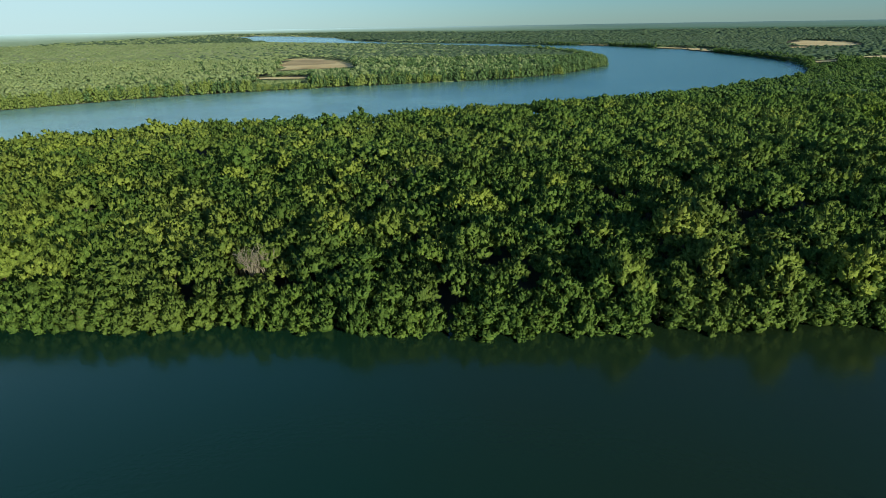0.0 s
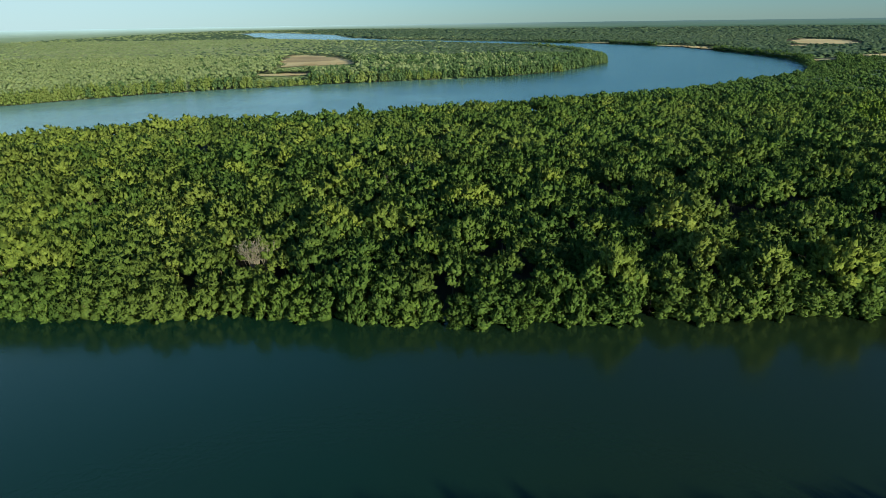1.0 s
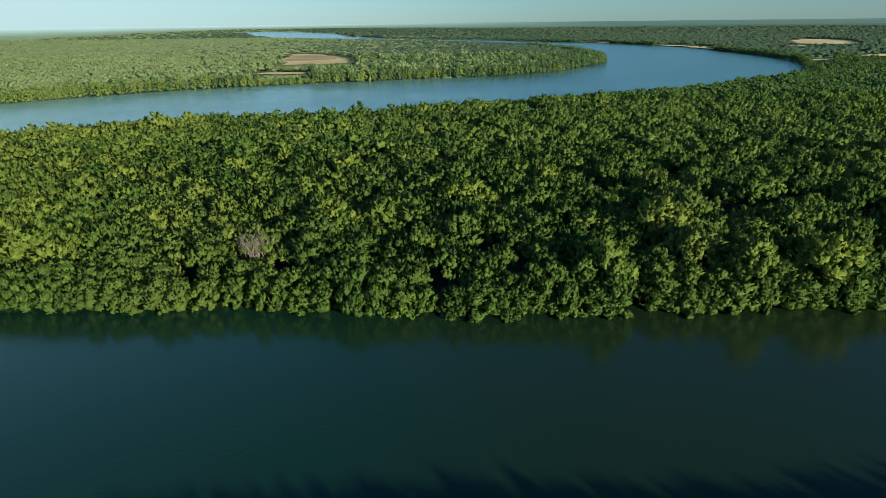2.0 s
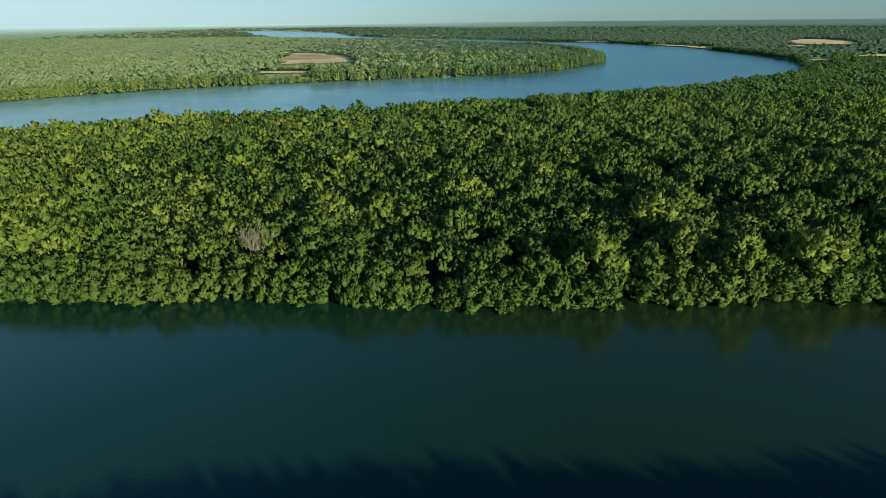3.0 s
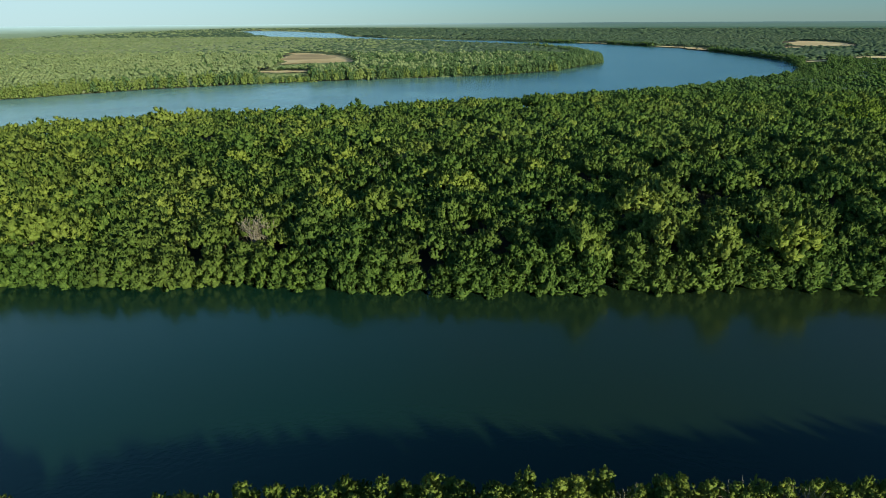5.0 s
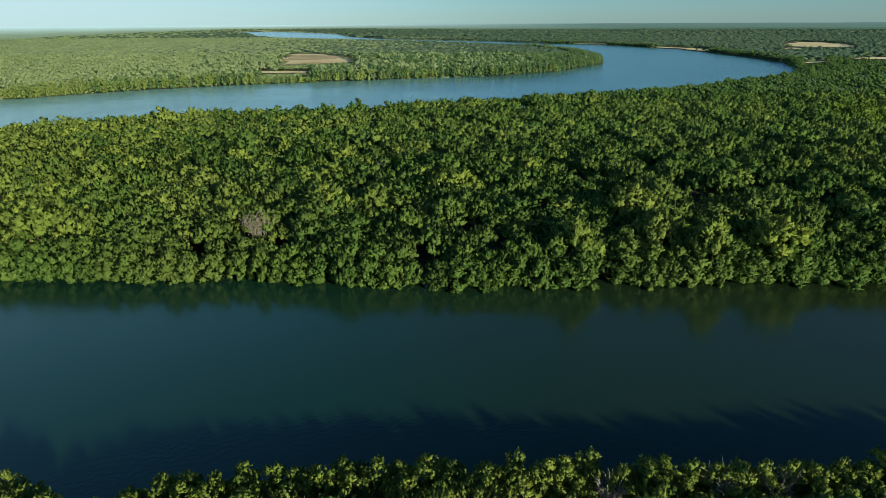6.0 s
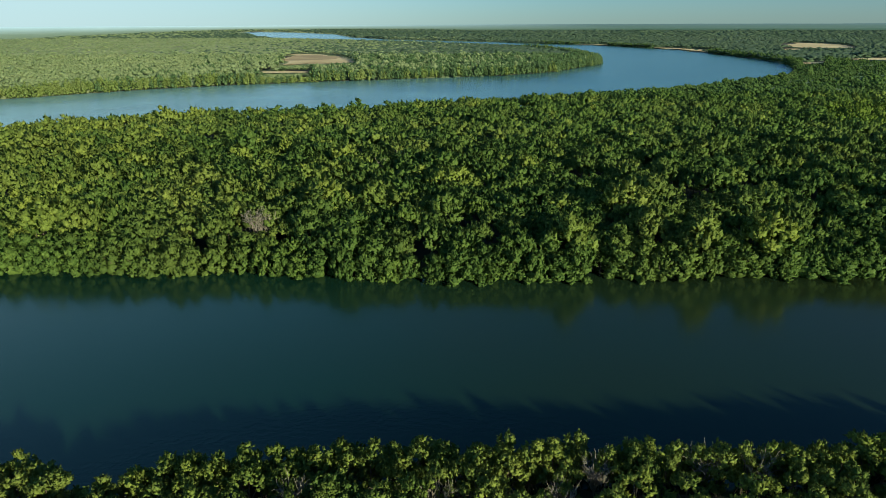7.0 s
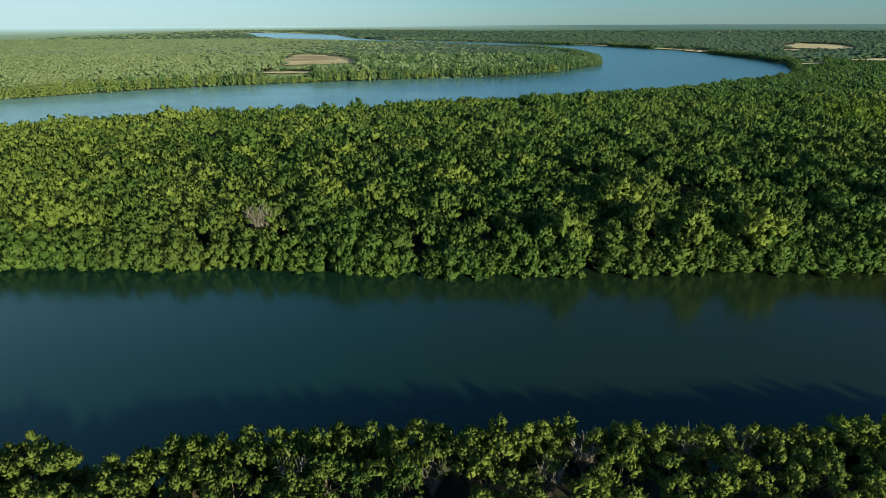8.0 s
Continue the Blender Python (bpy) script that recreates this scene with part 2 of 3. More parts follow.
# the wide river behind the first wood, round the point and away to the far lagoon
RIVER_NEAR = [(-900, -50), (-600, 34), (-305, 162), (-205, 198), (-150, 222), (-128, 232), (-95, 254), (-39, 261), (5, 281), (36, 296), (91, 329), (146, 360), (245, 444), (285, 500)]
RIVER_OUTER = [(294, 529), (317, 573), (336, 628), (344, 700), (347, 777), (346, 857), (338, 937), (305, 1045), (266, 1147), (180, 1226), (108, 1350), (10, 1440), (-121, 1570)]
LAGOON = [(-250, 1830), (-367, 2300), (-630, 2811), (-834, 3034), (-850, 2700), (-600, 2118), (-505, 1800)]
RIVER_INNER = [(-379, 1570), (-223, 1440), (-103, 1330), (-44, 1275), (84, 1090), (115, 1050), (148, 962), (171, 853), (176, 740), (172, 676), (160, 620), (137, 583), (100, 525)]
RIVER_FAR = [(51, 486), (9, 471), (-69, 446), (-137, 417), (-181, 391), (-214, 362), (-233, 343), (-330, 268), (-600, 130), (-900, 60)]
RIVER = np.array(RIVER_NEAR + RIVER_OUTER + LAGOON + RIVER_INNER + RIVER_FAR, float)
CLEARINGS = {
    "flat_a": [(-154, 619), (-161, 673), (-174, 725), (-179, 763), (-188, 845), (-160, 841), (-119, 780), (-110, 750), (-100, 710), (-89, 679), (-87, 655), (-106, 639), (-130, 633), (-143, 618)],
    "flat_b": [(-155, 527), (-143, 535), (-129, 537), (-110, 535), (-100, 525), (-111, 517), (-134, 516), (-148, 521)],
    "flat_c": [(576, 1101), (650, 1212), (664, 1174), (679, 1138), (648, 1032), (614, 966), (585, 950), (548, 957), (540, 981), (563, 1049)],
    "flat_d": [(351, 617), (367, 626), (382, 632), (373, 614), (357, 607), (345, 602)],
    "flat_e": [(349, 850), (347, 900), (341, 940), (324, 995), (345, 1005), (366, 950), (380, 900), (376, 866)],
    "flat_f": [(282, 1112), (268, 1148), (240, 1172), (252, 1176), (282, 1152), (292, 1118)],
    "flat_g": [(429, 671), (459, 689), (520, 700), (580, 720), (580, 700), (520, 676), (467, 655), (437, 662)],
    "flat_i": [(485, 927), (508, 943), (518, 931), (503, 904), (477, 899)],
}
MARSH = np.array([(152, 222), (157, 244), (182, 268), (206, 260), (196, 234), (174, 216)], float)


def inside(poly, x, y):
    hit = np.zeros(x.shape, bool)
    for (x0, y0), (x1, y1) in zip(poly, np.roll(poly, -1, 0)):
        cross = (y0 > y) != (y1 > y)
        hit ^= cross & (x < (x1 - x0) * (y - y0) / (y1 - y0 + 1e-12) + x0)
    return hit


def edge_distance(poly, x, y):
    d = np.full(x.shape, 1e9)
    for (x0, y0), (x1, y1) in zip(poly, np.roll(poly, -1, 0)):
        ex, ey = x1 - x0, y1 - y0
        s = np.clip(((x - x0) * ex + (y - y0) * ey) / (ex * ex + ey * ey), 0, 1)
        d = np.minimum(d, np.hypot(x - x0 - s * ex, y - y0 - s * ey))
    return d


def shore_s(x):
    return np.interp(x, *zip(*CREEK_S)) + 0.5 * np.sin(x * 0.9) + 0.3 * np.sin(x * 2.3 + 1)


def shore_n(x):
    return np.interp(x, *zip(*CREEK_N)) + 0.35 * np.sin(x * 0.8 + 2) + 0.25 * np.sin(x * 1.9)


def inland(x, y):
    """Metres from the nearest water's edge; negative over water."""
    creek = np.maximum(shore_s(x) - y, y - shore_n(x))
    river = edge_distance(RIVER, x, y)
    river = np.where(inside(RIVER, x, y), -river, river)
    return np.minimum(creek, river)


def scrub(x, y):
    """Share of their full height that the trees reach: lowered on the camera's side of the salt flats, so these show
    from it.
    """
    k = np.ones(x.shape)
    for key, outline in CLEARINGS.items():
        if key in ("flat_e", "flat_f"):
            continue
        p = np.array(outline, float)
        cx, cy = p.mean(0)
        step = np.array((cx, cy)) / math.hypot(cx, cy)
        for s in (4, 10, 18, 28, 40, 54, 70, 90, 110):
            hit = inside(p - step * s, x, y)
            k = np.where(hit, np.minimum(k, 0.04 + 0.0052 * s), k)
    return k


def land_height(x, y):
    d = inland(x, y)
    z = np.interp(d, (-6, -0.8, 2.2, 6), (-2.0, -0.7, -0.1, 0.3))
    r = np.hypot(x, y)
    return z + np.interp(r, (2600, 4700), (0, 9.0)) * (d > 0)


# ---------------------------------------------------------------- building helpers


def mesh_from(name, verts, faces, material, smooth=False, tone=None, normals=None):
    """faces: an (n, 3) or (n, 4) array, or a list of such arrays. tone: a number for each vertex, alike over one crown.
    normals: the rounding of a crown, carried by the vertices of its leaves."""
    me = bpy.data.meshes.new(name)
    groups = faces if isinstance(faces, list) else [faces]
    groups = [np.asarray(g, np.int32) for g in groups if len(g)]
    loops = np.concatenate([g.ravel() for g in groups])
    sizes = np.concatenate([np.full(len(g), g.shape[1], np.int32) for g in groups])
    starts = np.concatenate([[0], np.cumsum(sizes)[:-1]]).astype(np.int32)
    me.vertices.add(len(verts))
    me.vertices.foreach_set("co", np.asarray(verts, np.float32).ravel())
    me.loops.add(len(loops))
    me.loops.foreach_set("vertex_index", loops)
    me.polygons.add(len(sizes))
    me.polygons.foreach_set("loop_start", starts)
    me.polygons.foreach_set("loop_total", sizes)
    me.polygons.foreach_set("use_smooth", np.full(len(sizes), smooth))
    me.update(calc_edges=True)
    me.materials.append(material)
    if tone is not None:
        me.attributes.new("crown_tone", "FLOAT", "POINT").data.foreach_set("value", np.asarray(tone, np.float32))
    if normals is not None:
        me.normals_split_custom_set_from_vertices(np.asarray(normals, np.float32))
    return me


def part(name, me, parent, label=""):
    ob = new(name, me)
    ob.parent = parent
    return tagged(ob, label)


# ---------------------------------------------------------------- ground and water


def graded(stops):
    """Grid lines: (from, to, step) stretches, joined."""
    out = []
    for a, b, s in stops:
        out += list(np.arange(a, b, s))
    return np.array(out + [stops[-1][1]])


def sheet(xs, ys, height):
    gx, gy = np.meshgrid(xs, ys)
    gz = height(gx, gy)
    v = np.stack([gx, gy, gz], -1).reshape(-1, 3)
    i = np.arange(len(ys) - 1)[:, None] * len(xs) + np.arange(len(xs) - 1)
    f = np.stack([i, i + 1, i + 1 + len(xs), i + len(xs)], -1).reshape(-1, 4)
    return v, f


xs = graded([(-6000, -1200, 200), (-1200, -300, 40), (-300, -80, 10), (-80, 90, 4), (90, 420, 10), (420, 1200, 40), (1200, 6000, 200)])
ys = graded([(-3000, -100, 150), (-100, 10, 10), (10, 36, 2), (36, 70, 5), (70, 86, 2), (86, 200, 6), (200, 560, 10), (560, 1400, 25), (1400, 3100, 40), (3100, 6000, 150)])
v, f = sheet(xs, ys, land_height)
tagged(new("ground", mesh_from("ground", v, f, MUD, True)), "dark tidal mud ground under the mangrove woods", "ground", kind="structure")
flat = lambda x, y: x * 0
v, f = sheet(np.array([-6000.0, 0, 6000]), np.array([-3000.0, 0, 140]), flat)
tagged(new("water", mesh_from("water", v, f, WATER)), "calm dark green creek water with faint ripples", "water", kind="structure")
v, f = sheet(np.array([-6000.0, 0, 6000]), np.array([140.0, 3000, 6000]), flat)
tagged(new("river_water", mesh_from("river_water", v, f, OPEN_WATER)), "wide river ruffled by light wind, sky reflection put in its colour", "water", kind="structure")


def clearing(name, outline, material, z, label):
    bm = bmesh.new()
    pts = []
    n = len(outline)
    rng = random.Random(len(label) + n)
    for i in range(n):
        a, b = Vector(outline[i]), Vector(outline[(i + 1) % n])
        for s in (0.0, 0.25, 0.5, 0.75):
            p = a.lerp(b, s)
            wob = (b - a).length * 0.1
            pts.append(bm.verts.new((p.x + rng.uniform(-wob, wob), p.y + rng.uniform(-wob, wob), z)))
    bm.faces.new(pts)
    bmesh.ops.triangulate(bm, faces=bm.faces[:])
    me = bpy.data.meshes.new(name)
    bm.to_mesh(me)
    bm.free()
    me.materials.append(material)
    return tagged(new(name, me), label, "clearing", kind="structure")


for outline in CLEARINGS.values():
    clearing("sand_flat", outline, SAND, 1.0, "bare tan salt flat among the far trees")
# low dry grass round the flats on the point
for key in ("flat_a", "flat_b"):
    p = np.array(CLEARINGS[key], float)
    middle = p.mean(0)
    wider = middle * (1 - 30 / np.hypot(*middle)) + (p - middle) * (1.3, 1.5)
    clearing("dry_grass", [tuple(q) for q in wider], DRY_GRASS, {"flat_a": 0.7, "flat_b": 0.75}[key], "dry yellow-green grass round a bare salt flat")
clearing("bare_earth", [(-166, 690), (-178, 740), (-184, 800), (-158, 812), (-122, 776), (-112, 745), (-118, 715), (-140, 694)], EARTH, 1.05, "bare reddish-brown earth on a tan salt flat")
clearing("marsh_grass", [tuple(p) for p in MARSH], GRASS, 0.5, "bright green marsh grass in a wood clearing")

# ---------------------------------------------------------------- trees
PHI = (1 + 5 ** 0.5) / 2
ICO_V = np.array([(-1, PHI, 0), (1, PHI, 0), (-1, -PHI, 0), (1, -PHI, 0), (0, -1, PHI), (0, 1, PHI), (0, -1, -PHI), (0, 1, -PHI), (PHI, 0, -1), (PHI, 0, 1), (-PHI, 0, -1), (-PHI, 0, 1)]) / math.hypot(1, PHI)
ICO_F = np.array([(0, 11, 5), (0, 5, 1), (0, 1, 7), (0, 7, 10), (0, 10, 11), (1, 5, 9), (5, 11, 4), (11, 10, 2), (10, 7, 6), (7, 1, 8), (3, 9, 4), (3, 4, 2), (3, 2, 6), (3, 6, 8), (3, 8, 9), (4, 9, 5), (2, 4, 11), (6, 2, 10), (8, 6, 7), (9, 8, 1)])


def unit(v):
    return v / (np.linalg.norm(v, axis=-1, keepdims=True) + 1e-9)


OCT_V = np.array([(1, 0, 0), (0, 1, 0), (-1, 0, 0), (0, -1, 0), (0, 0, 1), (0, 0, -1)], float)
OCT_F = np.array([(0, 1, 4), (1, 2, 4), (2, 3, 4), (3, 0, 4), (1, 0, 5), (2, 1, 5), (3, 2, 5), (0, 3, 5)])


def foliage(rng, masses, tufts, sprays, length, width, bulk=(ICO_V, ICO_F), ragged=(0.7, 1.15), rise=1.0, lift=0.6):
    """masses (x, y, z, r): ragged inner bulk. tufts (x, y, z, r, the way it grows, the way its head is rounded there): rosettes on it,
    each of some pointed leaf sprays, length and width in shares of r. Gives vertices, triangles, quads and the rounding of the whole at each vertex."""
    verts, tri, normals, n0 = [], [], [], 0
    bv, bf = bulk
    for x, y, z, r in masses:
        verts.append(bv * rng.uniform(*ragged, (len(bv), 1)) * r * (1, 1, rise) + (x, y, z))
        normals.append(bv)
        tri.append(bf + n0)
        n0 += len(bv)
    quads = np.zeros((0, 4), int)
    if len(tufts) and sprays:
        tufts = np.asarray(tufts, float)
        n = len(tufts)
        c, r, nrm = tufts[:, None, :3], tufts[:, None, 3:4], tufts[:, None, 4:7]
        out = tufts[:, None, 7:10]
        way = unit(nrm * 0.8 + (0, 0, lift) + rng.normal(size=(n, sprays, 3)) * 0.55)
        base = c - nrm * r * 0.35 + rng.normal(size=way.shape) * r * 0.3
        side = unit(np.cross(way, rng.normal(size=way.shape)))
        around = unit(out + way * 0.3)
        side = side * np.where((np.cross(side, way) * around).sum(-1, keepdims=True) < 0, -1.0, 1.0)
        L = r * length * rng.uniform(0.7, 1.3, (n, sprays, 1))
        w = r * width * rng.uniform(0.7, 1.3, (n, sprays, 1))
        spray = np.stack([base, base + way * L * 0.6 + side * w, base + way * L, base + way * L * 0.5 - side * w], 2)
        verts.append(spray.reshape(-1, 3))
        normals.append(np.broadcast_to(unit(around[:, :, None] + 0.6 * unit(spray - c[:, :, None])), spray.shape).reshape(-1, 3))
        quads = n0 + np.arange(n * sprays * 4).reshape(-1, 4)
        n0 += n * sprays * 4
        # a ragged cap of leaves closes each rosette below its sprays
        turn = rng.uniform(0, 7, (n, 1)) + np.arange(5) * 2 * math.pi / 5
        a = unit(np.cross(nrm, (0.31, 0.17, 0.93)))
        b = np.cross(nrm, a)
        reach = r * rng.uniform(0.6, 1.2, (n, 5, 1))
        ring = c + reach * (a * np.cos(turn)[..., None] + b * np.sin(turn)[..., None]) - nrm * r * 0.6
        cap = np.concatenate([c + nrm * r * rng.uniform(0.7, 1.3, (n, 1, 1)), ring], 1)
        verts.append(cap.reshape(-1, 3))
        normals.append(unit(0.45 * out + unit(cap - c + nrm * r * 0.45)).reshape(-1, 3))
        k = np.arange(5)
        fan = np.stack([k * 0, 1 + k, 1 + (k + 1) % 5], -1)
        tri.append((n0 + 6 * np.arange(n)[:, None, None] + fan[None]).reshape(-1, 3))
    return np.concatenate(verts), np.concatenate(tri), quads, np.concatenate(normals)


def crown(rng, heads, per_head, z_low, z_top, spread, head_r, tuft_r, skirt=False, fill=0.62, upward=1.1, droop=0.36):
    """Small rounded heads of foliage over a dome, their outsides set with tufts; skirt: the dome comes down to z_low."""
    masses, tufts = [], []
    turn = rng.uniform(0, 7)
    for i in range(heads):
        a = turn + i * 2.39996 + rng.uniform(-0.35, 0.35)
        r = head_r * rng.uniform(0.7, 1.3)
        if skirt:
            u = 1 - (i + 0.4) / heads
            d = spread * (1 - u ** 1.7) ** 0.6 * rng.uniform(0.8, 1.12)
            z = z_low + 0.25 + (z_top - r - z_low - 0.25) * u * rng.uniform(0.9, 1.08)
        else:
            share = math.sqrt((i + 0.2) / heads)
            d = spread * share * rng.uniform(0.9, 1.1)
            z = z_top * (1.0 - droop * share ** 2.0) * rng.uniform(0.9, 1.06) - r * 1.3
        c = np.array((d * math.cos(a), d * math.sin(a), z))
        masses.append((*c, r * fill))
        for k in range(per_head):
            u = 1 - (k + 0.4) / per_head * 1.1
            t = k * 2.39996 + a
            s = math.sqrt(max(1 - u * u, 0))
            n = unit(np.array((s * math.cos(t), s * math.sin(t), u)) + rng.normal(size=3) * 0.25 + (0.5 * math.cos(a) * (d > 0.4), 0.5 * math.sin(a) * (d > 0.4), 0))
            p = c + n * r * rng.uniform(0.7, 0.95) * (1, 1, 1.3)
            tufts.append((*p, tuft_r * rng.uniform(0.65, 1.35), *unit(n + (0, 0, upward)), *unit(n + (0, 0, 0.15))))
    if skirt:
        masses += [(0, 0, z_low + (z_top - z_low) * k, spread * w) for k, w in ((0.2, 0.68), (0.45, 0.52), (0.68, 0.32))]
    return masses, tufts


def tube(points, radii, sides=5):
    """A tapered, bent limb as vertices and quads."""
    points = np.asarray(points, float)
    way = unit(np.gradient(points, axis=0))
    side = unit(np.cross(way, (0.3, 0.9, 0.2)))
    other = np.cross(way, side)
    a = np.arange(sides) * 2 * math.pi / sides
    ring = side[:, None] * np.cos(a)[None, :, None] + other[:, None] * np.sin(a)[None, :, None]
    v = (points[:, None] + ring * np.asarray(radii)[:, None, None]).reshape(-1, 3)
    i = np.arange(len(points) - 1)[:, None] * sides + np.arange(sides)
    j = np.arange(len(points) - 1)[:, None] * sides + (np.arange(sides) + 1) % sides
    return v, np.stack([i, j, j + sides, i + sides], -1).reshape(-1, 4)


def bent(rng, start, end, sag=0.0, wobble=0.08, n=5):
    u = np.linspace(0, 1, n)[:, None]
    p = np.array(start) * (1 - u) + np.array(end) * u
    p[1:-1] += rng.normal(size=(n - 2, 3)) * wobble
    p[:, 2] += sag * np.sin(u[:, 0] * math.pi)
    return p


OCT, ICO = (OCT_V, OCT_F), (ICO_V, ICO_F)
TREE_TAG = dict(category="tree", group="mangrove trees along the creek")


def mangrove_tree(seed, heads, per_head, z_low, z_top, spread, head_r, skirt, label, leaves=LEAF, tuft_r=0.3, sprays=7):
    rng = np.random.default_rng(seed)
    tree = tagged(new("mangrove_tree"), label, **TREE_TAG)
    v, q = tube(bent(rng, (0, 0, -0.1), (0.1, 0.1, z_top * 0.72), 0, 0.07), np.linspace(0.13, 0.05, 5), 6)
    part("trunk", mesh_from("trunk", v, q, BARK, True), tree)
    for i in range(3):
        a = i * 2.1 + rng.uniform(0, 0.8)
        top = (spread * 0.8 * math.cos(a), spread * 0.8 * math.sin(a), z_top * rng.uniform(0.55, 0.7))
        v, q = tube(bent(rng, (0.02, 0.02, z_top * 0.22), top, 0.15), np.linspace(0.075, 0.02, 5), 4)
        part("limb", mesh_from("limb", v, q, BARK, True), tree)
    for i in range(5):
        a = i * 1.26 + rng.uniform(-0.3, 0.3)
        d = rng.uniform(0.5, 0.9)
        v, q = tube(bent(rng, (0, 0, rng.uniform(0.7, 1.3)), (d * math.cos(a), d * math.sin(a), -0.35), 0.28, 0.03), np.linspace(0.05, 0.03, 5), 4)
        part("prop_root", mesh_from("prop_root", v, q, ROOT, True), tree)
    masses, tufts = crown(rng, heads, per_head, z_low, z_top, spread, head_r, tuft_r, skirt, 0.6 if skirt else 0.4, 0.6)
    v, t, q, n = foliage(rng, masses, tufts, sprays, 1.9, 0.5)
    part("crown", mesh_from("crown", v, [t, q], leaves, True, None, n), tree)
    return tree


BANK = "green mangrove tree leafy down to the creek water"
INNER = "green mangrove tree with rounded leafy crown in wood"
bank_trees = [mangrove_tree(10 + i, 15, 11, 0.0, 4.7 + 0.3 * i, 2.1, 0.95, True, BANK, LEAF, 0.33, 6) for i in range(6)]
inner_trees = [mangrove_tree(40 + i, 7, 17, 2.0, 5.0 + 0.14 * i, 1.35, 0.7, False, INNER, LEAF, 0.165, 6) for i in range(6)]
young_trees = [mangrove_tree(60 + i, 7, 17, 2.0, 4.9 + 0.14 * i, 1.6, 0.75, False, "bright yellow-green young mangrove tree in the wood", BRIGHT_LEAF, 0.165, 6) for i in range(5)]
shore_trees = [mangrove_tree(160 + i, 11, 14, 0.4, 4.5 + 0.12 * i, 1.5, 0.72, True, BANK, BRIGHT_LEAF, 0.175, 5) for i in range(5)]
broad_trees = [mangrove_tree(190 + i, 16, 9, 2.0, 6.3 + 0.2 * i, 2.2, 0.9, False, "broad bright green mangrove crown above its neighbours", BRIGHT_LEAF, 0.34, 5) for i in range(3)]


def hummock(x, y):
    """How tall the wood stands: groups of taller and lower trees."""
    return 1 + 0.16 * np.sin(x * 0.31 + 2.0 * np.sin(y * 0.13)) * np.sin(y * 0.27 + 1.3 * np.sin(x * 0.11)) + 0.08 * np.sin(x * 0.9 + y * 0.6) * np.sin(y * 0.7 - x * 0.4)


# small openings in the wood, where the light does not reach the mud: x, y, half-width
HOLES = np.array([(26.8, 26.9, 1.2), (31.4, 26.5, 1.2), (17.2, 25.8, 1.2), (13.6, 22.5, 1.2), (3.6, 22.9, 1.3), (-8.2, 22.9, 1.3), (6, 20.5, 1.6), (21, 23, 1.5), (-29.4, 90.5, 2.2), (-30.2, 92.5, 1.8), (30, 80.7, 2), (-31, 81, 1.0), (49.5, 79.3, 1.3),
                  (-68.3, 124.5, 3.6), (-45.4, 109.4, 3.2), (-59, 102.6, 2.8), (-38.4, 84.8, 2.4), (-24.1, 88.4, 2.6), (-15.3, 87.7, 2.6), (-17.9, 111.3, 2.8), (1.6, 108.2, 3.4), (9, 95.6, 3.6), (12.5, 84.5, 2.2), (1.2, 81.3, 2.4), (35.1, 133.8, 4.2), (40, 133.7, 3.6), (53.2, 142.8, 3.4),
                  (58.6, 121.9, 3.4), (62.1, 118.6, 3.4), (64.4, 115.6, 3.2), (28.8, 87.2, 2.6), (38.3, 83.9, 2.6), (56.4, 84.1, 2.6), (84, 111.8, 3.6), (85.1, 107.2, 3.4), (83.2, 134, 3.2), (-103.8, 181.4, 3), (-83, 215.1, 3.4), (130.8, 181.3, 3.4), (23.3, 145.6, 3)])
# where a broad bright crown stands out of the wood: x, y, size
BROAD = [(-80.6, 124.2, 1.25), (-75.9, 127.1, 1.2), (-9.5, 108.9, 1.4), (-19.6, 104.6, 1.15), (39.7, 101.2, 1.2), (25.1, 81.9, 1.1), (46.6, 81.4, 1.15), (58.5, 82.5, 1.1), (7.4, 123.1, 1), (40.6, 86.9, 1.05), (-31.4, 110.8, 1.1), (-67.6, 92.4, 1.1)]


def scatter(rng, x0, x1, y0, y1, step, keep):
    gx, gy = np.meshgrid(np.arange(x0, x1, step), np.arange(y0, y1, step * 0.9))
    gx[1::2] += step / 2
    x = (gx + rng.uniform(-0.42, 0.42, gx.shape) * step).ravel()
    y = (gy + rng.uniform(-0.42, 0.42, gy.shape) * step).ravel()
    ok = keep(x, y)
    for hx, hy, hr in HOLES:
        ok &= np.hypot(x - hx, (y - hy) * 0.8) > hr
    for hx, hy, size in BROAD:
        ok &= np.hypot(x - hx, y - hy) > 2.6 * size
    return x[ok], y[ok]


def in_view(x, y, spare):
    return np.abs(x - 2) < 0.74 * (y + 22) + spare


rng = np.random.default_rng(5)
# the trees along both shores of the creek stand as things
made = set()


def plant(kinds, x, y, z, s):
    i = int(rng.integers(len(kinds)))
    m = pose(x, y, z, 0, 0, rng.uniform(0, 360)) @ Matrix.Diagonal((s * rng.uniform(0.82, 1.2), s * rng.uniform(0.82, 1.2), s, 1))
    key = kinds[i].name
    if key in made:
        return copy_thing(kinds[i], m)
    made.add(key)
    kinds[i].matrix_basis = m
    return kinds[i]


FRONT_N, FRONT_S = 6.2, 13.5


